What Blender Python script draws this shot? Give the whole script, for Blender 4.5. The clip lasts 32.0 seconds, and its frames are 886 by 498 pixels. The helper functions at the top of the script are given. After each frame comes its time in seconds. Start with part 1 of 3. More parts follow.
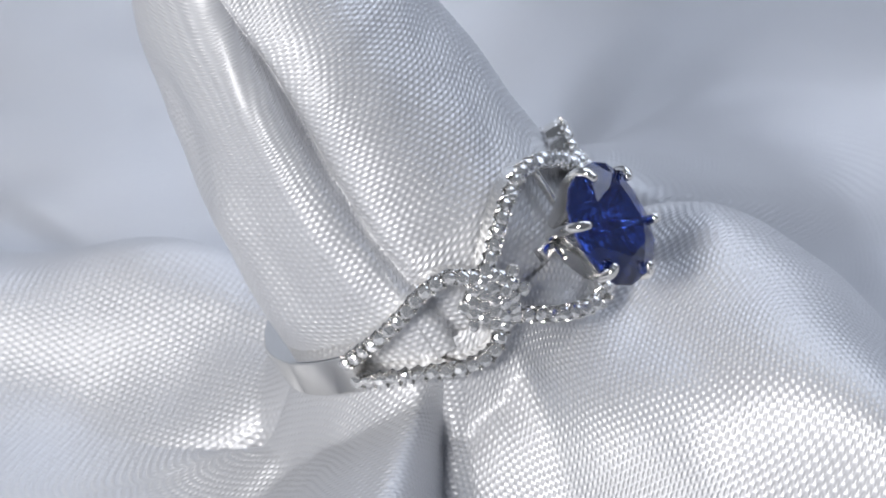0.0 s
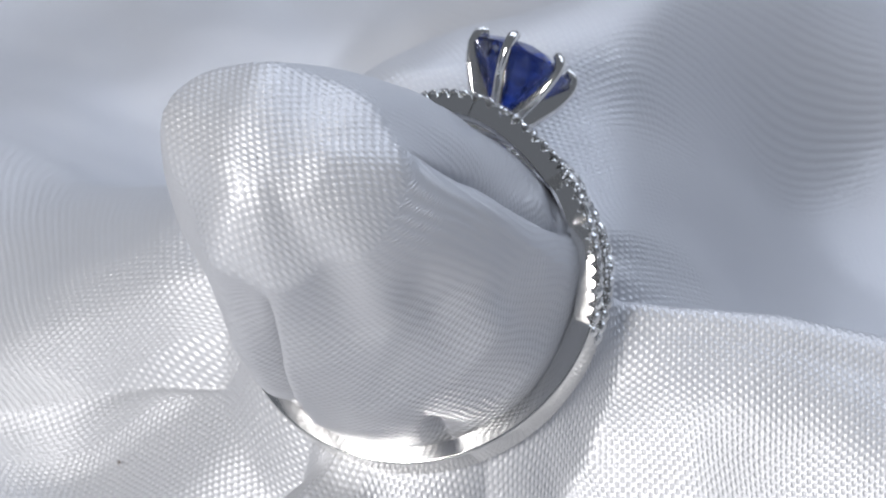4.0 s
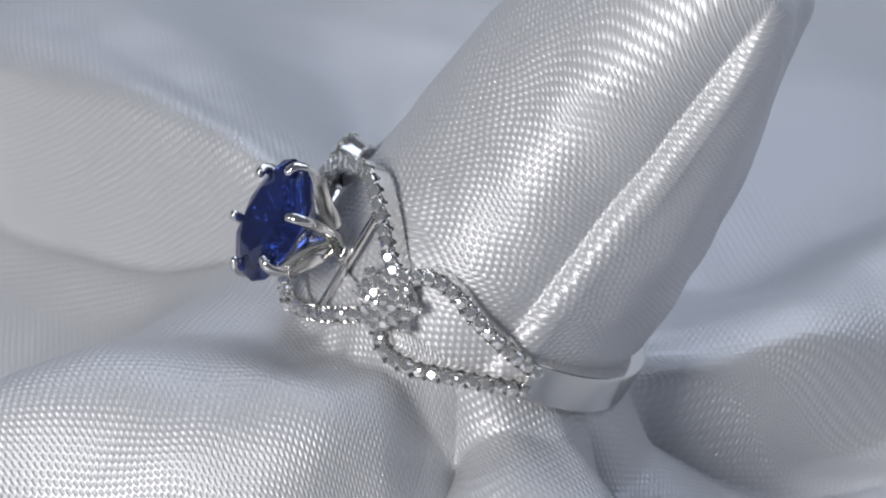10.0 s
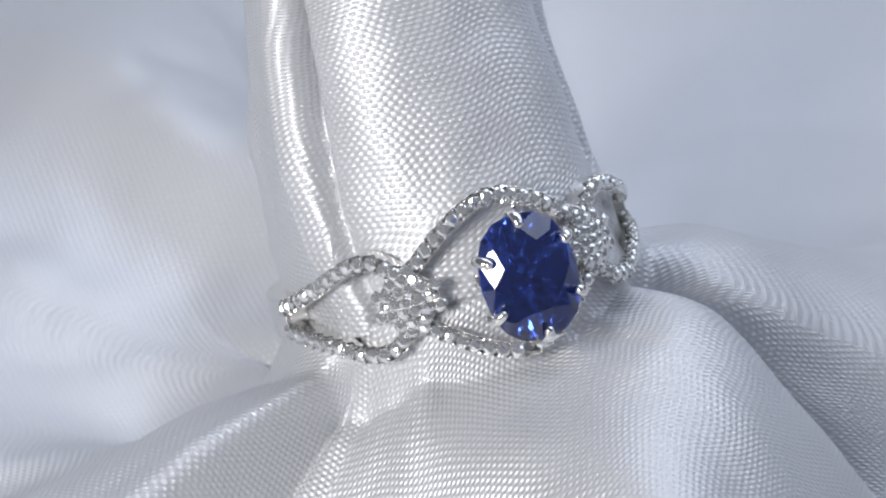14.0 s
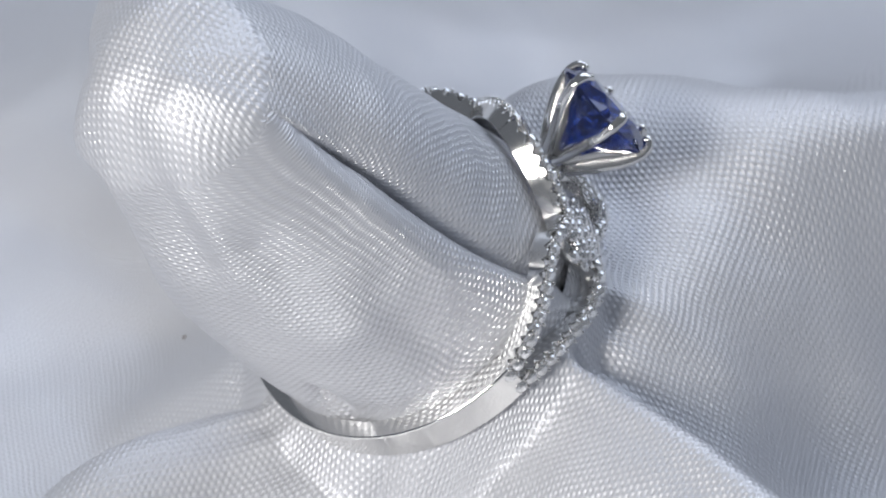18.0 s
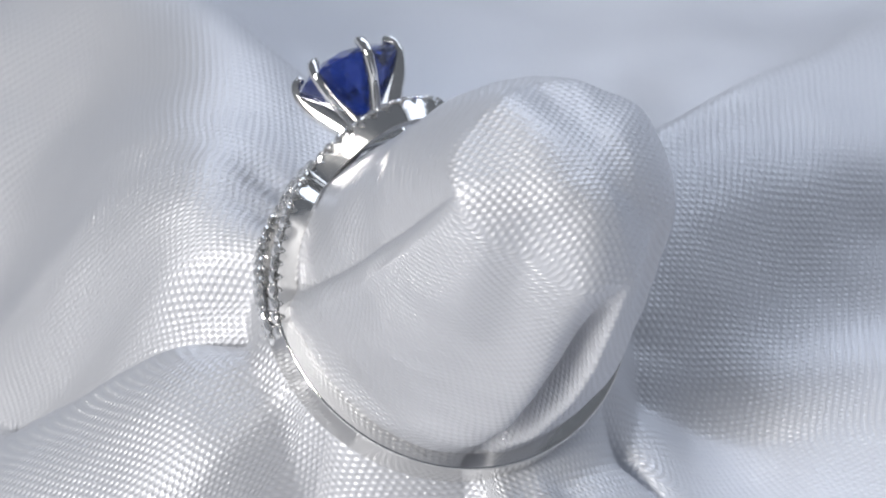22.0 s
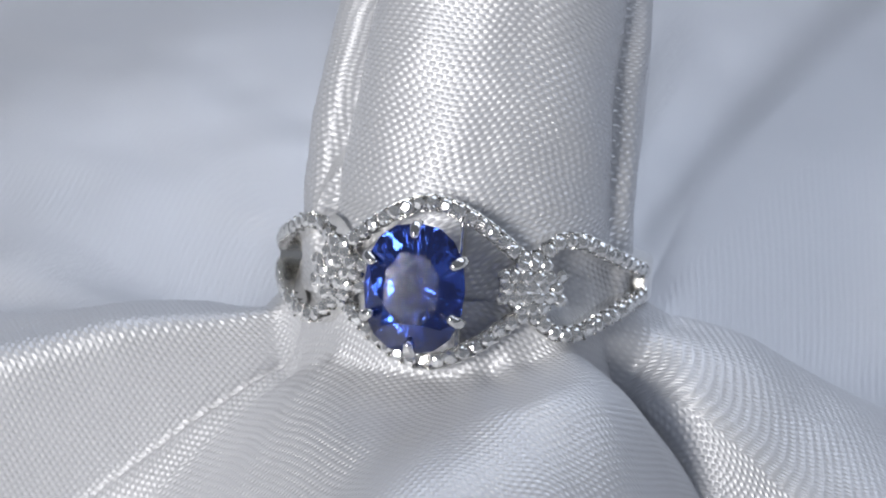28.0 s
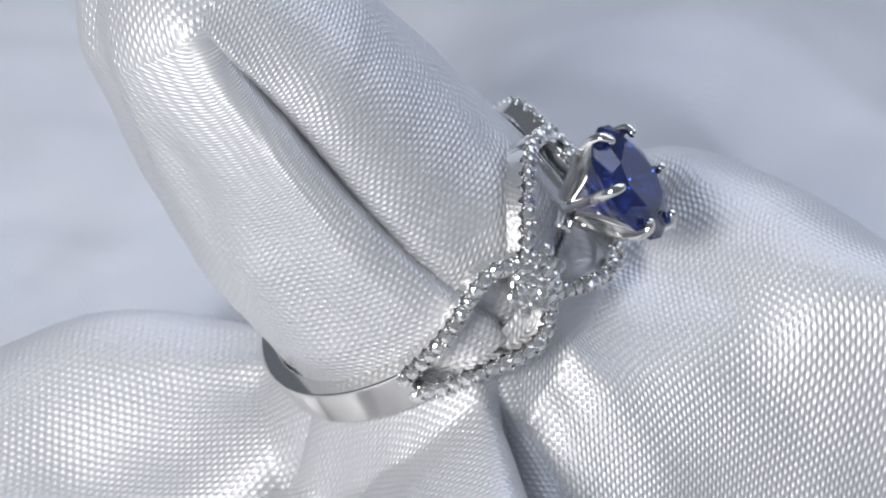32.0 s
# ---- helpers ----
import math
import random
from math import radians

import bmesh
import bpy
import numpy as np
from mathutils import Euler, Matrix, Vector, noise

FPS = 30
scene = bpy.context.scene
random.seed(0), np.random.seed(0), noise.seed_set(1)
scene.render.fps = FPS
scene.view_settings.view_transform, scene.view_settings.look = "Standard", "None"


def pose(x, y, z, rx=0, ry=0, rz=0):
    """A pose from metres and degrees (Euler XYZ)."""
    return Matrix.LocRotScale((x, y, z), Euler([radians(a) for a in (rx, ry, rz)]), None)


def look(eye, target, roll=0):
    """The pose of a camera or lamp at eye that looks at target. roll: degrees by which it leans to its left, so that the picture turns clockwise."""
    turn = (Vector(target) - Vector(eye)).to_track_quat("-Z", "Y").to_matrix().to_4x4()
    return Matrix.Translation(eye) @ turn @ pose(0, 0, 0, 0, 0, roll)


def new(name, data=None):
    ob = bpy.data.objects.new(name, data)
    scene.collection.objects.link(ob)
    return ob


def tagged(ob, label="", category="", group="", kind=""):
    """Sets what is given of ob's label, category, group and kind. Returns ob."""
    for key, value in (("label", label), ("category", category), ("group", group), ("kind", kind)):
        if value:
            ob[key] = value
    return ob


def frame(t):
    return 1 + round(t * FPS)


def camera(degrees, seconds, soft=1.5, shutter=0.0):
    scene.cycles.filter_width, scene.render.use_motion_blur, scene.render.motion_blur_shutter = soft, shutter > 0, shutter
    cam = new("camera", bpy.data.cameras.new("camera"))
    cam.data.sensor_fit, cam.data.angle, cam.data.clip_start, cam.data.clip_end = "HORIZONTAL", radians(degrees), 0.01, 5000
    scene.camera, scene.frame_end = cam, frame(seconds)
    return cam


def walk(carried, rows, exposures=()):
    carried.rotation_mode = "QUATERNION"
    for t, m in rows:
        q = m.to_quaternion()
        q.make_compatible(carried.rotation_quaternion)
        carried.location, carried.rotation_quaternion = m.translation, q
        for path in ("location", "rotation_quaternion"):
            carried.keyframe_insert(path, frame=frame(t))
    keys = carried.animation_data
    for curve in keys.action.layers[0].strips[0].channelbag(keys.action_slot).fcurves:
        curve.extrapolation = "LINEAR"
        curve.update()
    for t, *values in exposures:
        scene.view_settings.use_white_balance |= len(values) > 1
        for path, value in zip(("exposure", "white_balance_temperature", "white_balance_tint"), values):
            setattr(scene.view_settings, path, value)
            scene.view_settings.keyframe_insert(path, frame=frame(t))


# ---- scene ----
# A jewellery ring on a pinched satin cloth, turning once every 15.55 s before a still camera.
MM = 0.001
cam = camera(6.41, 32.0, soft=2.0)
EYE = (0.0, -0.326, 0.289)
CAMERA_POSE = Matrix.Translation(EYE) @ pose(0, 0, 0, 50.41, 0, 0.0258) @ pose(0, 0, 0, 0, 0, -0.80)
# the camera's own exposure follows the turning cloth
STOPS = ((0.0, -0.02), (2.0, -0.05), (3.0, -0.03), (4.5, 0.02), (6.0, 0.11), (7.0, -0.1), (8.0, -0.24), (9.5, -0.36), (10.4, -0.24), (11.0, -0.08), (12.0, -0.16), (13.0, -0.08), (14.0, 0.05), (14.7, 0.09))
walk(cam, [(0.0, CAMERA_POSE), (32.0, CAMERA_POSE)], [(t + 15.546 * k, e) for k in range(3) for t, e in STOPS if t + 15.546 * k <= 32.0] + [(32.0, 0.02)])
cam.data.dof.use_dof = True
cam.data.dof.focus_distance = 0.414
cam.data.dof.aperture_fstop = 90.0

# ---- light: a dark room, a large window-like softbox and two weaker added fills ----
scene.view_settings.exposure = 0.0
world = bpy.data.worlds.new("room")
scene.world = world
world.use_nodes = True
world.node_tree.nodes["Background"].inputs[0].default_value = (0.79, 0.86, 1.0, 1)
world.node_tree.nodes["Background"].inputs[1].default_value = 0.17


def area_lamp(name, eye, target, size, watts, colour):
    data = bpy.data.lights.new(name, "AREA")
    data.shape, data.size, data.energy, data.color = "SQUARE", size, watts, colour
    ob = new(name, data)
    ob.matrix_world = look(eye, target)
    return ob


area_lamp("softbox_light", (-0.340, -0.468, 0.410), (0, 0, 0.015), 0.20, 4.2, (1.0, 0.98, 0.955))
# unseen fill lamps, added to brighten the far and right-hand folds
area_lamp("back_fill", (0.06, 0.42, 0.44), (0, 0, 0.015), 0.40, 1.35, (0.77, 0.85, 1.0))
area_lamp("side_fill", (0.38, 0.24, 0.40), (0, 0, 0.015), 0.40, 1.0, (0.77, 0.85, 1.0))


# ---- materials ----
def material(name):
    m = bpy.data.materials.new(name)
    m.use_nodes = True
    n, l = m.node_tree.nodes, m.node_tree.links
    return m, n, l, n["Principled BSDF"]


def math_node(n, l, op, a, b=None):
    q = n.new("ShaderNodeMath")
    q.operation = op
    for i, x in enumerate((a, b)):
        if x is None:
            continue
        if isinstance(x, (int, float)):
            q.inputs[i].default_value = x
        else:
            l.new(x, q.inputs[i])
    return q.outputs[0]


def satin(name, length, rise, turn, relief):
    """White satin: smooth body, and rows of short glossy floats, each row shifted against the next. UV in millimetres."""
    m, n, l, b = material(name)
    uv = n.new("ShaderNodeUVMap")
    uv.uv_map = "weave"
    mp = n.new("ShaderNodeMapping")
    mp.inputs["Rotation"].default_value = (0, 0, radians(turn))
    l.new(uv.outputs[0], mp.inputs[0])
    wob = n.new("ShaderNodeTexNoise")
    wob.inputs["Scale"].default_value = 0.16
    l.new(uv.outputs[0], wob.inputs["Vector"])
    sx = n.new("ShaderNodeSeparateXYZ")
    l.new(mp.outputs[0], sx.inputs[0])
    w = math_node(n, l, "MULTIPLY", wob.outputs[0], 0.45)
    row = math_node(n, l, "DIVIDE", math_node(n, l, "ADD", sx.outputs[1], w), rise)
    cell = math_node(n, l, "FLOOR", row)
    along = math_node(n, l, "ADD", math_node(n, l, "DIVIDE", sx.outputs[0], length), math_node(n, l, "MULTIPLY", cell, 0.47))
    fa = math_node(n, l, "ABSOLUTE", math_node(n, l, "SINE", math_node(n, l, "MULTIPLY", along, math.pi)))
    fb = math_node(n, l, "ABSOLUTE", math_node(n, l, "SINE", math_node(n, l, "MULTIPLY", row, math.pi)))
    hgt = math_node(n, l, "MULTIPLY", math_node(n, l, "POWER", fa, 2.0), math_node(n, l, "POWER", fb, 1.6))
    fine = n.new("ShaderNodeTexNoise")
    fine.inputs["Scale"].default_value = 4.0
    fine.inputs["Detail"].default_value = 3.0
    l.new(uv.outputs[0], fine.inputs["Vector"])
    hgt2 = math_node(n, l, "ADD", hgt, math_node(n, l, "MULTIPLY", fine.outputs[0], 0.12))
    gloss = n.new("ShaderNodeBump")
    gloss.inputs["Strength"].default_value = relief
    gloss.inputs["Distance"].default_value = 0.15 * MM
    l.new(hgt2, gloss.inputs["Height"])
    l.new(gloss.outputs[0], b.inputs["Coat Normal"])
    body = n.new("ShaderNodeBump")
    body.inputs["Strength"].default_value = relief * 0.6
    body.inputs["Distance"].default_value = 0.10 * MM
    l.new(hgt2, body.inputs["Height"])
    shine = math_node(n, l, "ADD", math_node(n, l, "MULTIPLY", hgt, 0.75), 0.2)
    l.new(shine, b.inputs["Coat Weight"])
    l.new(body.outputs[0], b.inputs["Normal"])
    # shade in the gaps between floats, put into the base colour
    gap_shade = n.new("ShaderNodeValToRGB")
    gap_shade.color_ramp.elements[0].color = (0.58, 0.59, 0.625, 1)
    gap_shade.color_ramp.elements[1].color = (0.74, 0.745, 0.775, 1)
    l.new(hgt, gap_shade.inputs[0])
    l.new(gap_shade.outputs[0], b.inputs["Base Color"])
    b.inputs["Roughness"].default_value = 0.44
    b.inputs["Metallic"].default_value = 0.36
    b.inputs["Specular IOR Level"].default_value = 0.5
    b.inputs["Coat Roughness"].default_value = 0.24
    b.inputs["Coat IOR"].default_value = 2.25
    return m


def metal(name, colour, rough):
    m, n, l, b = material(name)
    b.inputs["Metallic"].default_value = 1.0
    t = n.new("ShaderNodeTexCoord")
    s = n.new("ShaderNodeTexNoise")
    s.inputs["Scale"].default_value = 900.0
    s.inputs["Detail"].default_value = 4.0
    l.new(t.outputs["Object"], s.inputs["Vector"])
    r = n.new("ShaderNodeMapRange")
    r.inputs["To Min"].default_value, r.inputs["To Max"].default_value = rough * 0.6, rough * 1.6
    l.new(s.outputs[0], r.inputs[0])
    l.new(r.outputs[0], b.inputs["Roughness"])
    b.inputs["Base Color"].default_value = (*colour, 1)
    return m


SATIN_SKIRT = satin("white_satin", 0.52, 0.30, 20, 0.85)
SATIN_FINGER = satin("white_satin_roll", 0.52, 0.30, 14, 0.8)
GOLD = metal("white_gold", (0.80, 0.79, 0.77), 0.10)

SAPPHIRE, n, l, b = material("blue_sapphire")
b.inputs["Base Color"].default_value = (0.028, 0.066, 0.36, 1)
b.inputs["Roughness"].default_value = 0.05
b.inputs["IOR"].default_value = 1.77
b.inputs["Transmission Weight"].default_value = 0.95
b.inputs["Specular IOR Level"].default_value = 0.1

DIAMOND, n, l, b = material("clear_diamond")
b.inputs["Base Color"].default_value = (0.97, 0.975, 0.98, 1)
b.inputs["Roughness"].default_value = 0.01
b.inputs["IOR"].default_value = 2.4
b.inputs["Transmission Weight"].default_value = 0.62
b.inputs["Metallic"].default_value = 0.55

TABLE, n, l, b = material("table_white")
t = n.new("ShaderNodeTexCoord")
s = n.new("ShaderNodeTexNoise")
s.inputs["Scale"].default_value = 30.0
l.new(t.outputs["Object"], s.inputs["Vector"])
r = n.new("ShaderNodeValToRGB")
r.color_ramp.elements[0].color, r.color_ramp.elements[1].color = (0.55, 0.57, 0.62, 1), (0.66, 0.68, 0.72, 1)
l.new(s.outputs[0], r.inputs[0])
l.new(r.outputs[0], b.inputs["Base Color"])
b.inputs["Roughness"].default_value = 0.5


# ---- mesh helpers ----
def mesh_part(name, verts, faces, mat, parent, label="", smooth=True, uv=None, loop_uv=None):
    me = bpy.data.meshes.new(name)
    me.from_pydata([tuple(v) for v in verts], [], faces)
    me.materials.append(mat)
    if smooth:
        me.polygons.foreach_set("use_smooth", [True] * len(me.polygons))
    if uv is not None:
        lay = me.uv_layers.new(name="weave")
        idx = np.empty(len(me.loops), dtype=np.int32)
        me.loops.foreach_get("vertex_index", idx)
        lay.data.foreach_set("uv", np.asarray(uv, dtype=np.float32)[idx].ravel())
    if loop_uv is not None:
        lay = me.uv_layers.new(name="weave")
        lay.data.foreach_set("uv", np.asarray(loop_uv, dtype=np.float32).ravel())
    me.update()
    ob = new(name, me)
    ob.parent = parent
    if label:
        ob["label"] = label
    return ob


def part(name, bm, mat, parent, label="", smooth=True):
    me = bpy.data.meshes.new(name)
    bm.to_mesh(me)
    bm.free()
    me.materials.append(mat)
    me.polygons.foreach_set("use_smooth", [smooth] * len(me.polygons))
    ob = new(name, me)
    ob.parent = parent
    if label:
        ob["label"] = label
    return ob


def grid_faces(rows, cols, wrap=True):
    i, j = np.meshgrid(np.arange(rows - 1), np.arange(cols if wrap else cols - 1), indexing="ij")
    k = (j + 1) % cols
    return np.stack([i * cols + j, i * cols + k, (i + 1) * cols + k, (i + 1) * cols + j], -1).reshape(-1, 4).tolist()


def sweep(path, normals, section, closed=False):
    """Verts and faces of a section (pairs: across, outwards) carried along a path with given outward normals."""
    path, normals = np.asarray(path, float), np.asarray(normals, float)
    tan = np.gradient(path, axis=0)
    tan /= np.linalg.norm(tan, axis=1)[:, None]
    side = np.cross(tan, normals)
    side /= np.linalg.norm(side, axis=1)[:, None]
    up = np.cross(side, tan)
    sec = np.asarray(section, float)
    v = path[:, None, :] + side[:, None, :] * sec[None, :, :1] + up[:, None, :] * sec[None, :, 1:]
    k = len(sec)
    faces = grid_faces(len(path), k)
    if not closed:
        faces += [list(range(k))[::-1], [(len(path) - 1) * k + i for i in range(k)]]
    return v.reshape(-1, 3), faces


def rounded(w, h, r, lift=0.0, n=3):
    """A rounded rectangle section, w across and h high."""
    pts = []
    for cx, cy, a0 in ((1, 1, 0), (-1, 1, 90), (-1, -1, 180), (1, -1, 270)):
        for i in range(n + 1):
            a = radians(a0 + 90 * i / n)
            pts.append((cx * (w / 2 - r) + r * math.cos(a), cy * (h / 2 - r) + r * math.sin(a) + lift))
    return pts


# ---- setting ----
bm = bmesh.new()
bmesh.ops.create_grid(bm, x_segments=8, y_segments=8, size=1.5)
table = part("table", bm, TABLE, None)
table.location = (0, 0, -0.006)
tagged(table, "pale grey matt table top under the cloth", "table", kind="structure")

# ---- the ring's place: x along its width, y along its axis into the rolled cloth, z towards the stone ----
RING_CENTRE = Vector((-0.95, 1.56, 17.25)) * MM
AX = Vector((0.471, 0.8817, 0.0267)).normalized()
AZ = Vector((0.7237, -0.4035, 0.5612))
AZ = (AZ - AX * AZ.dot(AX)).normalized()
AY = AZ.cross(AX)
RING_POSE = Matrix.Translation(RING_CENTRE) @ Matrix((AX, AY, AZ)).transposed().to_4x4()

TILT = radians(2.8)
RX = AX * math.cos(TILT) + AZ * math.sin(TILT)
RZ = AZ * math.cos(TILT) - AX * math.sin(TILT)
RING_TURNED = Matrix.Translation(RING_CENTRE + Vector((0.20, -0.18, 0.0)) * MM) @ Matrix((RX, AY, RZ)).transposed().to_4x4()

# ---- the satin cloth ----
cloth = new("satin_cloth")
tagged(cloth, "white woven satin cloth pulled through the ring, lying in soft folds", "cloth")

# crests and valleys round the ring: azimuth, heights in mm at 9, 15, 21, 30 mm from the axis
# broad folds towards the stone's foot
CRESTS_A = [(-176, 9.2, 6.0, 5.0, 5.4), (-149, 8.9, 5.4, 5.4, 6.4), (-139, 10.6, 8.2, 6.9, 6.8), (-131, 12.0, 10.2, 7.8, 6.4), (-123, 13.2, 12.6, 10.3, 8.6), (-115, 14.7, 14.4, 13.4, 12.2), (-107, 15.8, 15.7, 14.9, 13.2),
            (-98.5, 16.9, 16.3, 15.3, 13.0), (-92.5, 16.2, 13.0, 9.2, 5.6), (-82, 14.6, 10.6, 5.4, 2.4), (-62, 17.0, 12.9, 5.4, 1.0), (-45, 17.2, 16.4, 12.2, 3.8), (-30, 17.6, 18.3, 19.0, 17.2), (-12, 18.0, 19.7, 18.6, 11.5)]
# folds beyond it and at the back of the roll
CRESTS_B = [(4, 18.4, 20.0, 16.0, 4.0), (14, 18.6, 19.2, 13.6, 3.0), (24, 18.4, 16.6, 8.2, 2.0), (33, 16.4, 13.8, 9.4, 4.4), (43, 15.8, 15.3, 12.0, 7.4), (56, 15.9, 15.6, 12.3, 7.8), (70, 15.2, 14.0, 10.0, 5.6),
            (78, 13.4, 10.2, 5.0, 2.6), (86, 12.0, 7.2, 2.4, 1.5), (104, 9.8, 5.9, 2.0, 1.0), (120, 8.6, 3.8, 1.9, 1.4), (128.5, 9.2, 4.2, 2.2, 2.4), (131.5, 10.2, 9.0, 7.8, 3.6),
            (135.5, 10.5, 10.0, 9.4, 5.2), (145, 10.5, 10.0, 9.5, 7.2), (155, 10.0, 8.8, 8.2, 8.0), (168, 9.4, 7.0, 5.3, 4.8)]
CRESTS = CRESTS_A + CRESTS_B


def hermite(t, p0, p1, p2, p3, d0, d, d2):
    m1, m2 = (p2 - p0) / (d0 + d) * d, (p3 - p1) / (d + d2) * d
    return (2 * t**3 - 3 * t**2 + 1) * p1 + (t**3 - 2 * t**2 + t) * m1 + (3 * t**2 - 2 * t**3) * p2 + (t**3 - t**2) * m2


def fold_height(r, az):
    """Height of the spread cloth in mm, for arrays of distance from the axis (mm) and azimuth (degrees)."""
    a = np.array([c[0] for c in CRESTS], float)
    rr = np.array([2.0, 9.0, 15.0, 21.0, 30.0, 42.0, 60.0, 200.0])
    tab = np.array([(c[1] + 0.4, *c[1:5], c[4] * 0.78 - 0.5, -2.0, -3.0) for c in CRESTS])
    # the fold beside the back of the roll swings sideways as it runs out
    az = az - 0.82 * np.exp(-((az - 137) / 15) ** 2) * (np.clip(r, 9, 27) - 13)
    az = (az - a[0]) % 360 + a[0]
    i = np.searchsorted(a, az, side="right") - 1
    m = len(a)
    ids = [(i + k) % m for k in (-1, 0, 1, 2)]
    d = (a[ids[2]] - a[ids[1]]) % 360
    t = ((az - a[ids[1]]) % 360) / d
    d0, d2 = (a[ids[1]] - a[ids[0]]) % 360, (a[ids[3]] - a[ids[2]]) % 360
    # along the radius, a soft curve through the same rows
    r = np.minimum(r, 59.9)
    j = np.clip(np.searchsorted(rr, r, side="right") - 1, 1, len(rr) - 3)
    s = (r - rr[j]) / (rr[j + 1] - rr[j])
    def at(k):
        p = [tab[k, j + q] for q in (-1, 0, 1, 2)]
        return hermite(s, *p, rr[j] - rr[j - 1], rr[j + 1] - rr[j], rr[j + 2] - rr[j + 1])
    return hermite(t, at(ids[0]), at(ids[1]), at(ids[2]), at(ids[3]), d0, d, d2)


def soft_noise(p, scale, seed):
    return np.array([noise.noise(Vector((x / scale + seed, y / scale, z / scale))) for x, y, z in p])


def build_skirt():
    cols, radial = 720, np.concatenate([np.linspace(0, 1, 14)[:-1] * 3, np.geomspace(3, 95, 110)])
    psi = np.linspace(0, 2 * np.pi, cols, endpoint=False)
    c = np.array(RING_CENTRE) / MM
    rim = c + 9.0 * (np.cos(psi)[:, None] * np.array(AZ) + np.sin(psi)[:, None] * np.array(AX)) - 1.1 * np.array(AY)
    az, r0 = np.arctan2(rim[:, 1], rim[:, 0]), np.hypot(rim[:, 0], rim[:, 1])
    R = r0[None, :] + radial[:, None]
    A = np.repeat(az[None, :], len(radial), 0)
    far = fold_height(R.ravel(), np.degrees(A.ravel())).reshape(R.shape)
    k = np.clip(radial / 2.2, 0, 1)[:, None]
    k = k * k * (3 - 2 * k)
    Z = rim[None, :, 2] * (1 - k) + far * k
    X, Y = R * np.cos(A), R * np.sin(A)
    P = np.stack([X, Y, Z], -1).reshape(-1, 3)
    wave = 0.5 * soft_noise(P, 9.0, 3.1) + 0.18 * soft_noise(P, 3.5, 7.7)
    gather = 0.16 * np.sin(A * 17 + 2.2 * np.sin(A * 5)) * np.exp(-np.abs(radial[:, None] - 2.5) / 3.0)
    # sharp creases running out from the ring
    for az0, swing, depth, reach in ((-91.5, 0.0, 3.0, 17), (41.5, -1.2, 2.8, 11), (84, -0.8, 2.4, 7), (-171, -1.6, 2.4, 2.6), (125.5, 0.4, 2.0, 9)):
        d = np.abs((np.degrees(A) - az0 - swing * (R - 9.7) + 180) % 360 - 180) * R * np.pi / 180
        P[:, 2] -= (depth * np.exp(-d / 0.75) * np.exp(-np.clip(radial[:, None] - 2, 0, None) / reach) * np.clip(radial[:, None] / 1.2, 0, 1)).ravel()
    P[:, 2] += wave * np.clip(np.repeat(radial, cols) / 5, 0, 1) + (gather * k).ravel()
    # weave laid out by the cloth's own length, outwards and round
    G = P.reshape(len(radial), cols, 3)
    out = 8.0 + np.concatenate([np.zeros((1, cols)), np.cumsum(np.linalg.norm(np.diff(G, axis=0), axis=2), axis=0)])
    row = int(np.argmin(np.abs(radial - 9.0)))
    hop = np.linalg.norm(np.roll(G[row], -1, axis=0) - G[row], axis=1)
    start = int(np.argmin(np.abs((np.degrees(az) + 84 + 180) % 360 - 180)))
    turn = np.roll(np.concatenate([[0], np.cumsum(np.roll(hop, -start))[:-1]]), start) / 17.5
    whole = hop.sum() / 17.5
    faces = np.array(grid_faces(len(radial), cols))
    ang = np.tile(turn, len(radial))[faces]
    ang = ang + np.where(ang.max(1, keepdims=True) - ang > whole / 2, whole, 0)
    ln = out.ravel()[faces]
    uv = np.stack([ln * np.cos(ang), ln * np.sin(ang)], -1)
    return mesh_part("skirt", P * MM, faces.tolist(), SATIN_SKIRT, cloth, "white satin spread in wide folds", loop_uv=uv)


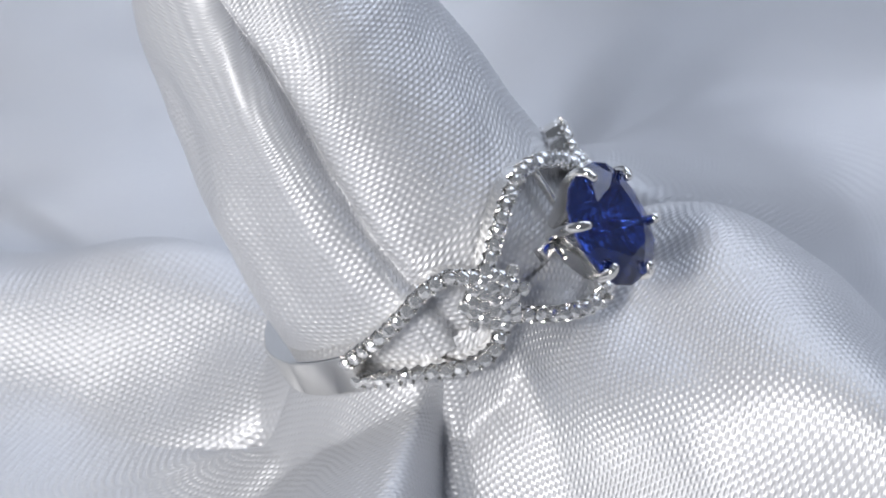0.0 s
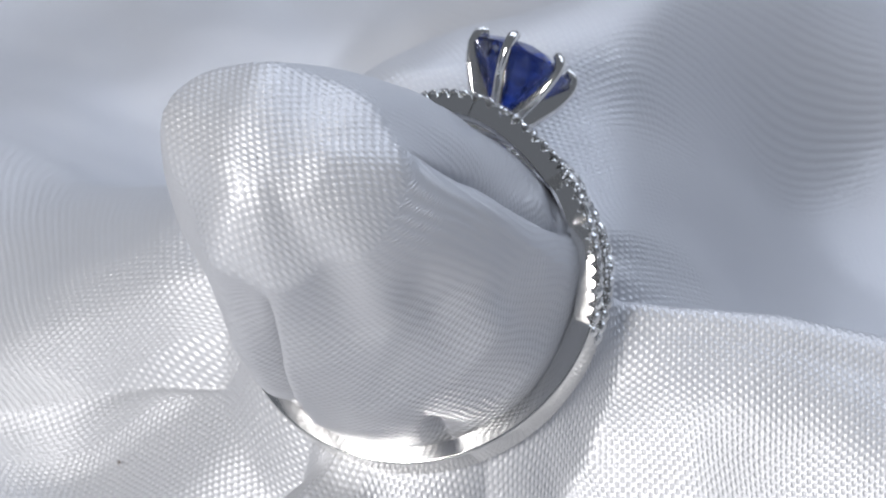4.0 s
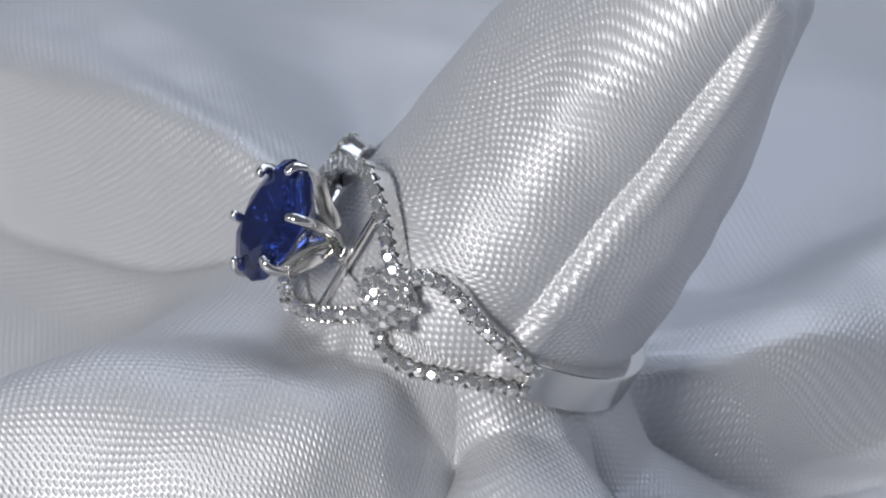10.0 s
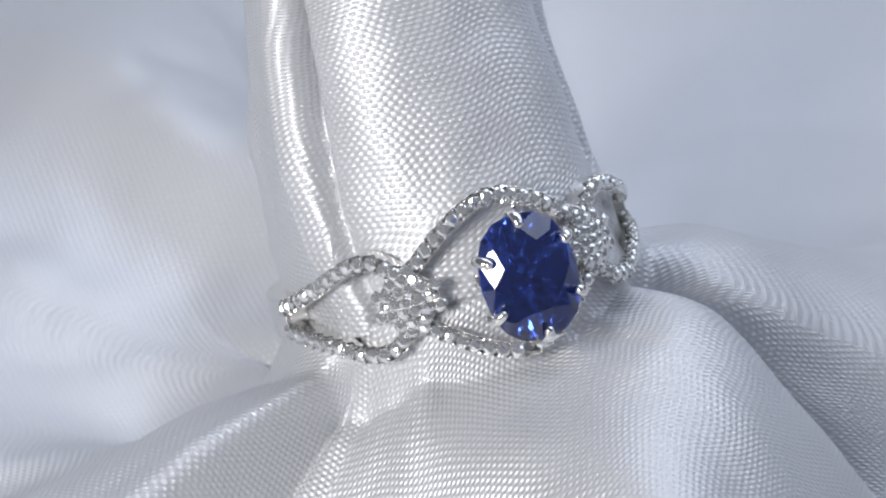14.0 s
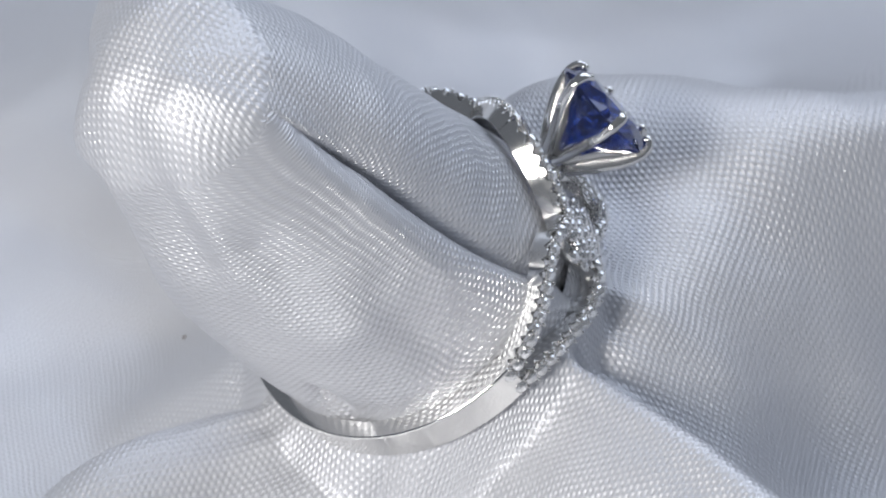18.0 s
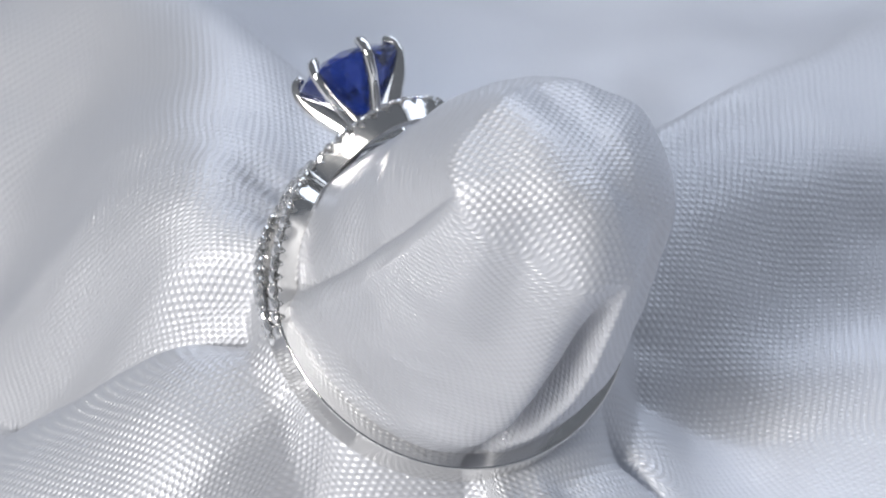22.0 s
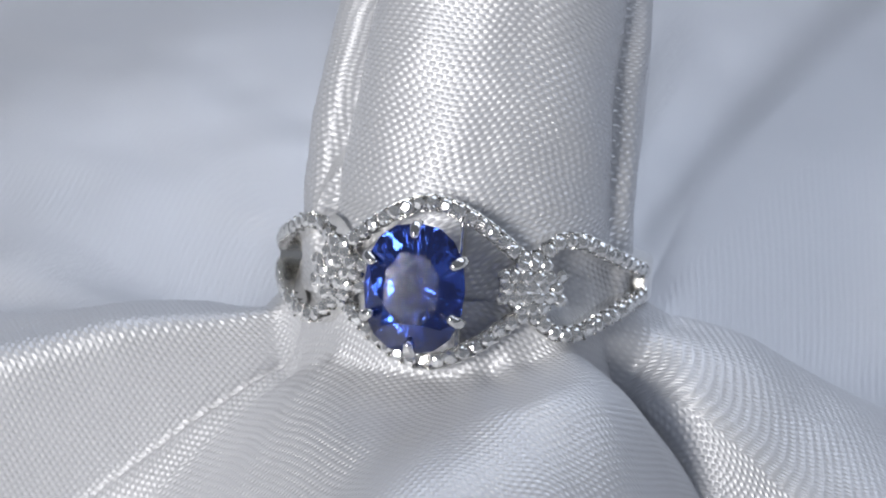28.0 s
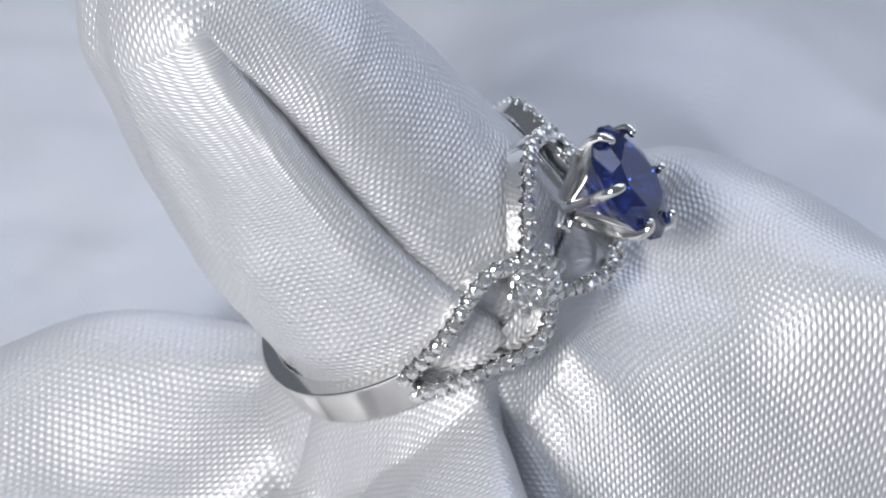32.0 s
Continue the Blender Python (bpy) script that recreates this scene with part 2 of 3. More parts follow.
def build_finger():
    cols, rows = 400, 170
    psi = np.linspace(-180, 180, cols, endpoint=False)
    q = np.concatenate([np.linspace(-1.6, 23.1, 110, endpoint=False), 23.1 + np.zeros(rows - 110)])
    close = np.concatenate([np.ones(110), np.cos(np.linspace(0, np.pi / 2, rows - 110))])
    S, PSI = np.meshgrid(q, psi, indexing="ij")
    K = np.repeat(close[:, None], cols, 1)
    vs = (-2, 1.5, 5, 10, 15, 20, 23.5)
    right = np.interp(S, vs, (8.75, 8.75, 8.6, 8.4, 8.35, 8.3, 8.3))
    left = np.interp(S, vs, (8.75, 8.75, 8.4, 7.8, 7.1, 6.0, 4.7))
    front = np.interp(S, vs, (8.75, 8.75, 8.3, 7.6, 7.0, 5.4, 3.9))
    back = np.interp(S, vs, (9.02, 8.98, 9.3, 9.0, 8.3, 7.8, 7.3))
    rad = np.radians(PSI)
    sx, cx = np.sin(rad), np.cos(rad)
    ex = np.where(cx > 0, 2 / 2.25, np.where(sx > 0, 1.0 + 0.15 * np.clip(S / 6, 0, 1), 1.0))
    X = np.sign(sx) * np.abs(sx) ** ex * np.where(sx > 0, right, left)
    Z = np.sign(cx) * np.abs(cx) ** ex * np.where(cx > 0, front, back)

    def away(a):
        return (PSI - a + 180) % 360 - 180

    # lengthwise grooves beside the panel under the stone, flaps lying over them, pleats at the back
    g = np.zeros_like(S)
    up = np.clip(S, 0, None)
    d1 = away(-67 + 16 * np.exp(-up / 5.0) + 0.25 * up)
    deep = 0.35 * np.clip((20 - S) / 6, 0, 1) + 0.65 * np.clip(S / 12, 0, 1) * np.clip((21.5 - S) / 6, 0, 1)
    edge = 1 / (1 + np.exp(-d1 / 0.7))
    g -= deep * (1.6 * edge * np.exp(-np.clip(d1, 0, None) / 20) + 1.5 * np.exp(-np.abs(d1) / 1.8))
    g += deep * (0.78 - 0.4 * np.clip((S - 9) / 5, 0, 1)) * (1 - edge) * np.exp(-np.clip(-d1 - 15, 0, None) / 9)
    g -= np.clip(S / 12, 0, 1) * np.clip((22.5 - S) / 6, 0, 1) * 1.0 * (1 - edge) * np.exp(-(d1 / 10) ** 2)
    d2 = away(71.5 + 0.85 * S)
    fade = np.clip((23.4 - S) / 5, 0, 1)
    edge = 1 / (1 + np.exp(-d2 / 1.5))
    g -= fade * (0.35 * np.clip((S - 1) / 5, 0.2, 1) * np.exp(-np.abs(d2 + 1.0) / 1.6) + 0.7 * np.clip((S + 1) / 5, 0, 1) * (1 - edge) * np.exp(-np.clip(-d2, 0, None) / 9))
    g += fade * 0.5 * edge * np.exp(-np.clip(d2 - 8, 0, None) / 8)
    g += 0.8 * np.exp(-(away(114) / 20) ** 2) * np.clip((S - 3) / 6, 0, 1) * np.clip((24 - S) / 3, 0, 1)
    g += 0.45 * np.exp(-(away(-108) / 16) ** 2) * np.clip(S / 3, 0, 1) * np.clip((14 - S) / 5, 0, 1)
    g -= 0.75 * np.exp(-np.abs(away(-145)) / 3.5) * np.exp(-((S - 2.6) / 2.0) ** 2) + 0.4 * np.clip(S / 2, 0, 1) * np.exp(-(away(-143) / 9) ** 2) * np.exp(-(up / 7) ** 2)
    # a loose edge at the back, with a pocket beside it
    d3 = away(166 + 0.45 * S)
    span = np.clip((S - 0.5) / 3, 0, 1) * np.clip((23 - S) / 10, 0, 1)
    edge = 1 / (1 + np.exp(-d3 / 1.1))
    g += span * ((0.15 + 0.6 * np.clip((S - 3) / 7, 0, 1)) * edge * np.exp(-np.clip(d3, 0, None) / 13) - (1 - edge) * (1.6 * np.exp(-((d3 + 2) / 4.5) ** 2) + 0.9 * np.exp(-((d3 + 7) / 10) ** 2)))
    g -= 0.8 * np.exp(-(away(-150) / 18) ** 2) * np.clip((S - 8) / 8, 0, 1)
    # flats and hollows: the bevel beside the ridge, the slack sides towards the end
    def ramp(a, b):
        u = np.clip((S - a) / (b - a), 0, 1)
        return u * u * (3 - 2 * u)
    g -= 0.95 * np.exp(-(away(133) / 18) ** 2) * ramp(16, 22.5)
    g -= 0.75 * np.exp(-(away(-118) / 13) ** 2) * ramp(8, 15) * (1 - ramp(17, 21))
    g += 0.55 * np.exp(-(away(150) / 22) ** 2) * ramp(1, 5) * (1 - ramp(13, 19))
    g -= 0.6 * np.exp(-(away(-45) / 24) ** 2) * ramp(13, 19)
    g -= 0.35 * np.exp(-(away(-98) / 8) ** 2) * ramp(2, 6) * (1 - ramp(9, 13))
    g += 0.4 * np.exp(-(away(140) / 25) ** 2) * ramp(0.6, 1.8) * (1 - ramp(3, 6))
    X, Z = X + g * sx, Z + g * cx
    # close the end over a low peak; its rim is highest beside the ridge
    X, Z = 1.8 + (X - 1.8) * K, -1.6 + (Z + 1.6) * K
    rim = 21.8 + 1.8 * np.clip(np.cos(np.radians(PSI - 78)), 0, 1) - 0.4 * np.exp(-(away(155) / 25) ** 2) + 0.9 * np.clip(np.cos(np.radians(PSI)), 0, 1) + 0.4 * np.exp(-(away(90) / 14) ** 2)
    Y = S + (rim - 23.1) * ramp(11, 23.1) + (25.7 - rim) * (1 - K**2.3)
    flute = np.clip((S - 17) / 6, 0, 1) * (0.35 + 0.65 * np.clip(K * 1.4, 0, 1))
    U = X - 0.12 * Z
    Y += flute * (0.6 * np.exp(-((U - 3.2) / 1.5) ** 2) - 0.5 * np.exp(-((U - 0.2) / 1.3) ** 2) - 0.25 * np.exp(-((U + 2.6) / 1.8) ** 2))
    g2 = np.clip((S - 1) / 6, 0, 1) * np.clip(-cx * 1.6, 0, 1) * K
    Z -= g2 * (0.75 * np.exp(-((X - 3.7) / 1.4) ** 2) - np.clip((S - 14) / 6, 0, 1) * 0.7 * np.exp(-((X + 2.2) / 1.8) ** 2))
    P = np.stack([X, Y, Z], -1).reshape(-1, 3)
    w = (0.26 * soft_noise(P, 5.0, 1.3) + 0.10 * soft_noise(P, 2.2, 5.9)) * np.clip(S.ravel() / 3, 0, 1)
    P[:, 0] += w * sx.ravel()
    P[:, 2] += w * cx.ravel()
    # the rim of the closed end is soft
    G = P.reshape(rows, cols, 3)
    soft_rim = (0.5 - 0.28 * np.exp(-(away(88) / 13) ** 2))[84:150, :, None]
    for _ in range(70):
        G[84:150] += soft_rim * ((G[83:149] + G[85:151]) / 2 - G[84:150])
    # weave: round and along, and spread flat from the tip over the closed end, joined to the back
    faces = np.array(grid_faces(rows, cols))
    G = P.reshape(rows, cols, 3)
    length = np.concatenate([np.zeros((1, cols)), np.cumsum(np.linalg.norm(np.diff(G, axis=0), axis=2), axis=0)])
    first = int(np.argmin(np.abs(psi + 60)))
    ring_step = np.linalg.norm(np.roll(G, -1, axis=1) - G, axis=2)
    ring_step = np.roll(ring_step, -first, axis=1)
    run = np.concatenate([np.zeros((rows, 1)), np.cumsum(ring_step, axis=1)[:, :-1]], axis=1)
    run = np.roll(run, first, axis=1)
    run = run - run[:, :1] + np.pi * 8.4
    around = np.where(K < 0.999, run[109][None, :], run)
    along = length - length[109] + 25.0
    along = sum(np.roll(along, k, axis=1) for k in range(-9, 10)) / 19
    tube = np.stack([around.ravel(), along.ravel()], -1)[faces]
    wide = tube[..., 0].max(1, keepdims=True) - tube[..., 0] > 20
    tube[..., 0] += np.where(wide, 2 * np.pi * 8.6, 0)
    # from the back straight over the closed end, as far as the creases beside the front panel
    back_rim = G[109, 0, 2]
    over = np.stack([np.pi * 8.4 - P[:, 0] * 1.06, 25.0 + (P[:, 2] - back_rim) * 1.12], -1)
    flat = over[faces]
    shift = over.reshape(rows, cols, 2)[109] - np.stack([run[109], np.full(cols, 25.0)], -1)
    half_turn = 2 * over.reshape(rows, cols, 2)[109].mean(0) - over.reshape(rows, cols, 2)[109]
    middle = int(np.argmin(np.abs(psi - 14)))
    half_turn += np.array((run[109, middle], 25.0)) - half_turn[middle]
    panel_shift = half_turn - np.stack([run[109], np.full(cols, 25.0)], -1)
    rise = np.clip((S - 9) / 14.5, 0, 1)
    # the front panel, between the crease and the ridge, keeps its own straight run
    front_panel = (d2 < -0.5) & (d1 > 0)
    rise = rise * rise * (3 - 2 * rise)
    warp_panel = (ramp(5, 23.1)[..., None] * panel_shift[None]).reshape(-1, 2)[faces]
    warp_other = (rise[..., None] * shift[None]).reshape(-1, 2)[faces]
    warp = np.where(front_panel.ravel()[faces[:, 0]][:, None, None], warp_panel, warp_other)
    closed_end = (K.ravel()[faces].min(1) < 0.995)[:, None, None]
    uv = np.where(closed_end, flat, tube + warp)
    W = [RING_POSE @ (Vector(p) * MM) for p in P]
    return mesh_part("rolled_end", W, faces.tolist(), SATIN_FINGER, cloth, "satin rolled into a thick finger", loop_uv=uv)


build_skirt()
build_finger()

# specks of lint on the satin
LINT, n, l, b = material("lint_brown")
b.inputs["Base Color"].default_value = (0.16, 0.12, 0.10, 1)
for x, y, z, r in ((-15.3, 4.8, 35.4, 0.08), (0.8, 18.0, 4.6, 0.11), (30.3, -1.5, 0.5, 0.22)):
    bm = bmesh.new()
    bmesh.ops.create_icosphere(bm, subdivisions=2, radius=r * MM)
    for v in bm.verts:
        v.co = Vector((v.co.x * 1.5, v.co.y * 0.8, v.co.z * 0.6)) + Vector((x, y, z)) * MM
    part("lint_speck", bm, LINT, cloth, "tiny brown speck of lint")

# ---- the ring ----
ring = new("ring")
ring.matrix_world = RING_TURNED
tagged(ring, "white gold ring with an oval blue sapphire and diamond-set split shank", "ring")


def on_ring(alpha, v, rho):
    a = np.radians(alpha)
    return np.stack([rho * np.sin(a), v + 0 * a, rho * np.cos(a)], -1) * MM


def out_ring(alpha):
    a = np.radians(alpha)
    return np.stack([np.sin(a), 0 * a, np.cos(a)], -1)


# plain lower band: flat sides, softly broken edges, thinner towards the bottom
def band():
    al = np.linspace(83, 277, 140)
    thick = 1.30 - 0.36 * np.clip((90 - np.abs(al - 180)) / 70, 0, 1)
    wide = 2.28 - 0.12 * np.clip((90 - np.abs(al - 180)) / 70, 0, 1)
    rim = 10.04 + 0.03 * np.cos(np.radians(al))
    rows_v = []
    for cx, cy, a0 in ((1, 0, 0), (-1, 0, 90), (-1, -1, 180), (1, -1, 270)):
        for i in range(4):
            a = radians(a0 + 30 * i)
            r = 0.13 if cy == 0 else 0.07
            y = cx * (wide / 2 - r) + r * math.cos(a)
            rho = rim - r + r * math.sin(a) if cy == 0 else rim - thick + r + r * math.sin(a)
            rows_v.append(on_ring(al, y, rho))
    v = np.stack(rows_v, 1)
    k = v.shape[1]
    faces = grid_faces(len(al), k) + [list(range(k))[::-1], [(len(al) - 1) * k + i for i in range(k)]]
    ob = mesh_part("band", v.reshape(-1, 3), faces, GOLD, ring, "polished white gold lower band", smooth=False)
    ob.data.polygons.foreach_set("use_smooth", [i < len(faces) - 2 and (i % k) not in (3, 7, 11, 15) for i in range(len(faces))])


band()

# two strands on each side, open as an eye, knotted, then spread round the stone
STRAND_A = (84, 77, 71, 64, 57, 51, 45, 40.5, 37, 34, 30, 27, 23, 18, 13, 8, 3, 0)
STRAND_V = (0.60, 0.92, 1.18, 1.52, 1.95, 2.38, 2.52, 2.45, 2.05, 1.55, 1.42, 1.72, 2.25, 2.92, 3.45, 3.88, 4.16, 4.2)


def gem_mesh(name, radius, depth):
    bm = bmesh.new()
    n = 8
    loops = []
    for f, z, off in ((0.46, 0.46, 0.0), (0.80, 0.27, 0.5), (1.0, 0.0, 0.0), (1.0, -0.05, 0.0)):
        loops.append([bm.verts.new((radius * f * math.cos((i + off) * 2 * math.pi / n), radius * f * math.sin((i + off) * 2 * math.pi / n), radius * z)) for i in range(n)])
    bm.faces.new(loops[0])
    for i in range(n):
        j = (i + 1) % n
        p, q, g, h = loops
        bm.faces.new((p[i], q[i], p[j]))
        bm.faces.new((p[j], q[i], q[j]))
        bm.faces.new((q[i], g[i], g[j]))
        bm.faces.new((q[i], g[j], q[j]))
        bm.faces.new((g[i], h[i], h[j], g[j]))
    tip = bm.verts.new((0, 0, -depth))
    for i in range(n):
        bm.faces.new((loops[-1][i], tip, loops[-1][(i + 1) % n]))
    bmesh.ops.recalc_face_normals(bm, faces=bm.faces)
    me = bpy.data.meshes.new(name)
    bm.to_mesh(me)
    bm.free()
    me.materials.append(DIAMOND)
    return me


GEM = gem_mesh("diamond", 0.40 * MM, 0.32 * MM)


def frame_of(p, tangent, normal):
    t, nrm = Vector(tangent).normalized(), Vector(normal).normalized()
    s = nrm.cross(t).normalized()
    t = s.cross(nrm)
    return Matrix.Translation(Vector(p)) @ Matrix((t, s, nrm)).transposed().to_4x4()


def set_gem(p, tangent, normal, parent):
    ob = new("diamond", GEM)
    ob.parent = parent
    ob.matrix_basis = frame_of(p, tangent, normal) @ pose(0, 0, 0, random.uniform(-18, 18), random.uniform(-18, 18), random.uniform(0, 45))
    return ob


bm = bmesh.new()
bmesh.ops.create_icosphere(bm, subdivisions=2, radius=0.10 * MM)
BEAD = bpy.data.meshes.new("bead")
bm.to_mesh(BEAD)
bm.free()
BEAD.materials.append(GOLD)
BEAD.polygons.foreach_set("use_smooth", [True] * len(BEAD.polygons))


def add_bead(parent, p):
    ob = new("bead", BEAD)
    ob.parent = parent
    ob.location = Vector(p)


def strand(side, hand):
    a = np.linspace(84.5, 0, 260)
    t = np.interp(a, STRAND_A[::-1], STRAND_V[::-1])
    # soften the corners of the line
    pad = np.concatenate([np.full(6, t[0]), t, np.full(6, t[-1])])
    t = np.convolve(pad, np.ones(13) / 13, "valid")
    line = on_ring(side * a, hand * t, 9.40)
    top = on_ring(side * a, hand * t, 10.04)
    nrm = out_ring(side * a)
    step = np.concatenate([[0], np.cumsum(np.linalg.norm(np.diff(top, axis=0), axis=1))])
    count = int(step[-1] / (0.71 * MM))
    # a channel between two rims; each rim is cut down in a scallop beside every stone
    dip = 0.30 * np.cos(np.pi * step / step[-1] * count) ** 4
    tan = np.gradient(line, axis=0)
    tan /= np.linalg.norm(tan, axis=1)[:, None]
    across = np.cross(tan, nrm)
    section = ((-0.46, -0.60, 0), (-0.47, 0.10, 0), (-0.47, 0.50, 1), (-0.43, 0.54, 1), (-0.35, 0.54, 1), (-0.30, 0.48, 1), (-0.20, 0.22, 0),
               (0.20, 0.22, 0), (0.30, 0.48, 1), (0.35, 0.54, 1), (0.43, 0.54, 1), (0.47, 0.50, 1), (0.47, 0.10, 0), (0.46, -0.60, 0), (0.38, -0.64, 0), (-0.38, -0.64, 0))
    bevel = 0.12 * np.clip((a - 35) / 6, 0, 1)
    rows_v = []
    for x, y, q in section:
        if abs(x) == 0.46:
            y = y + bevel
        elif abs(x) == 0.38:
            x = x * (1 - 1.5 * bevel)[:, None]
        rows_v.append(line + across * 0.97 * x * MM + nrm * (y - q * dip)[:, None] * MM)
    v = np.stack(rows_v, 1)
    k = len(section)
    faces = grid_faces(len(a), k) + [list(range(k))[::-1], [(len(a) - 1) * k + i for i in range(k)]]
    ob = mesh_part("strand", v.reshape(-1, 3), faces, GOLD, ring, "pave-set strand of the split shank", smooth=False)
    for i in range(count + 1):
        s = step[-1] * i / count
        p = np.array([np.interp(s, step, top[:, k]) for k in range(3)])
        p2 = np.array([np.interp(s + 0.2 * MM, step, top[:, k]) for k in range(3)])
        p1 = np.array([np.interp(s - 0.2 * MM, step, top[:, k]) for k in range(3)])
        nn = np.array((p[0], 0, p[2]))
        nn /= np.linalg.norm(nn)
        tt = p2 - p1
        tt /= np.linalg.norm(tt)
        sd = np.cross(nn, tt)
        if i < count or hand > 0:
            set_gem(p, tt, nn, ob)
        for q in (-1, 1):
            add_bead(ob, p + tt * 0.34 * MM + sd * q * 0.37 * MM + nn * 0.03 * MM)


for side in (1, -1):
    for hand in (1, -1):
        strand(side, hand)


# a knot of diamonds where the strands meet
def knot(side):
    bm = bmesh.new()
    bmesh.ops.create_uvsphere(bm, u_segments=28, v_segments=14, radius=1.0)
    for v in bm.verts:
        v.co = Vector((v.co.x * 1.72, v.co.y * 1.42, v.co.z * 0.60)) * MM
    p = on_ring(np.array([side * 32.0]), 0.0, 9.5)[0]
    nn = out_ring(np.array([side * 32.0]))[0]
    bm.transform(frame_of(p, np.cross((0, 1, 0), nn), nn))
    ob = part("knot", bm, GOLD, ring, "rounded cluster of small diamonds")
    for i in range(-4, 5):
        for j in range(-3, 4):
            x, y = i * 0.66 + (0.33 if j % 2 else 0), j * 0.57
            if (x / 1.85) ** 2 + (y / 1.45) ** 2 > 1.0:
                continue
            x, y = x + random.uniform(-0.05, 0.05), y + random.uniform(-0.05, 0.05)
            a = side * 32 + math.degrees(x / 10.2)
            q = on_ring(np.array([a]), y, 10.24 - 0.07 * (x * x + y * y))[0]
            m = out_ring(np.array([a]))[0] + np.array((0, 0.15 * y, 0))
            set_gem(q, np.cross((0, 1, 0), m), m, ob)
            for dx, dy in ((0.34, 0.04), (0.02, 0.33), (-0.17, -0.30)):
                q2 = on_ring(np.array([a + math.degrees(dx / 10.2)]), y + dy, 10.28 - 0.07 * (x * x + y * y))[0]
                add_bead(ob, q2)


knot(1)
knot(-1)


# the centre stone: an oval brilliant with eight-fold crown and pavilion
def centre_stone():
    bm = bmesh.new()

    def at(f, z, turn):
        a = radians(turn)
        e = 2 / 2.35
        x = math.copysign(abs(math.cos(a)) ** e, math.cos(a)) * 2.70 * f
        y = math.copysign(abs(math.sin(a)) ** e, math.sin(a)) * 3.44 * f
        return bm.verts.new((x * MM, y * MM, z * MM))
    top = [at(0.57, 14.30, 22.5 + 45 * k) for k in range(8)]
    mid = [at(0.80, 14.02, 45 + 45 * k) for k in range(8)]
    rim = [at(1.0, 13.56, 22.5 * k) for k in range(16)]
    low = [at(1.0, 13.42, 22.5 * k) for k in range(16)]
    tiers = [low] + [[at(f, z, 22.5 * k + off) for k in range(16)] for f, z, off in ((0.80, 12.86, 11.25), (0.56, 12.14, 0), (0.30, 11.46, 11.25))]
    tip = bm.verts.new((0, 0, 10.85 * MM))
    bm.faces.new(top)
    for k in range(8):
        j = (k + 1) % 8
        g0, g1, g2 = (2 * k + 1) % 16, (2 * k + 2) % 16, (2 * k + 3) % 16
        bm.faces.new((top[k], mid[k], top[j]))
        bm.faces.new((top[k], mid[k - 1], rim[g0], mid[k]))
        bm.faces.new((mid[k], rim[g0], rim[g1]))
        bm.faces.new((mid[k], rim[g1], rim[g2]))
        bm.faces.new((rim[g0], low[g0], low[g1], rim[g1]))
        bm.faces.new((rim[g1], low[g1], low[g2], rim[g2]))
    for q, (a, c) in enumerate(zip(tiers, tiers[1:])):
        for i in range(16):
            j = (i + 1) % 16
            if q % 2 == 0:
                bm.faces.new((a[i], c[i], a[j]))
                bm.faces.new((a[j], c[i], c[j]))
            else:
                bm.faces.new((a[i], c[i], c[j]))
                bm.faces.new((a[i], c[j], a[j]))
    for i in range(16):
        bm.faces.new((tiers[-1][i], tip, tiers[-1][(i + 1) % 16]))
    bmesh.ops.triangulate(bm, faces=[f for f in bm.faces if len(f.verts) == 4])
    bmesh.ops.recalc_face_normals(bm, faces=bm.faces)
    return part("sapphire", bm, SAPPHIRE, ring, "faceted oval deep blue sapphire", smooth=False)


centre_stone()


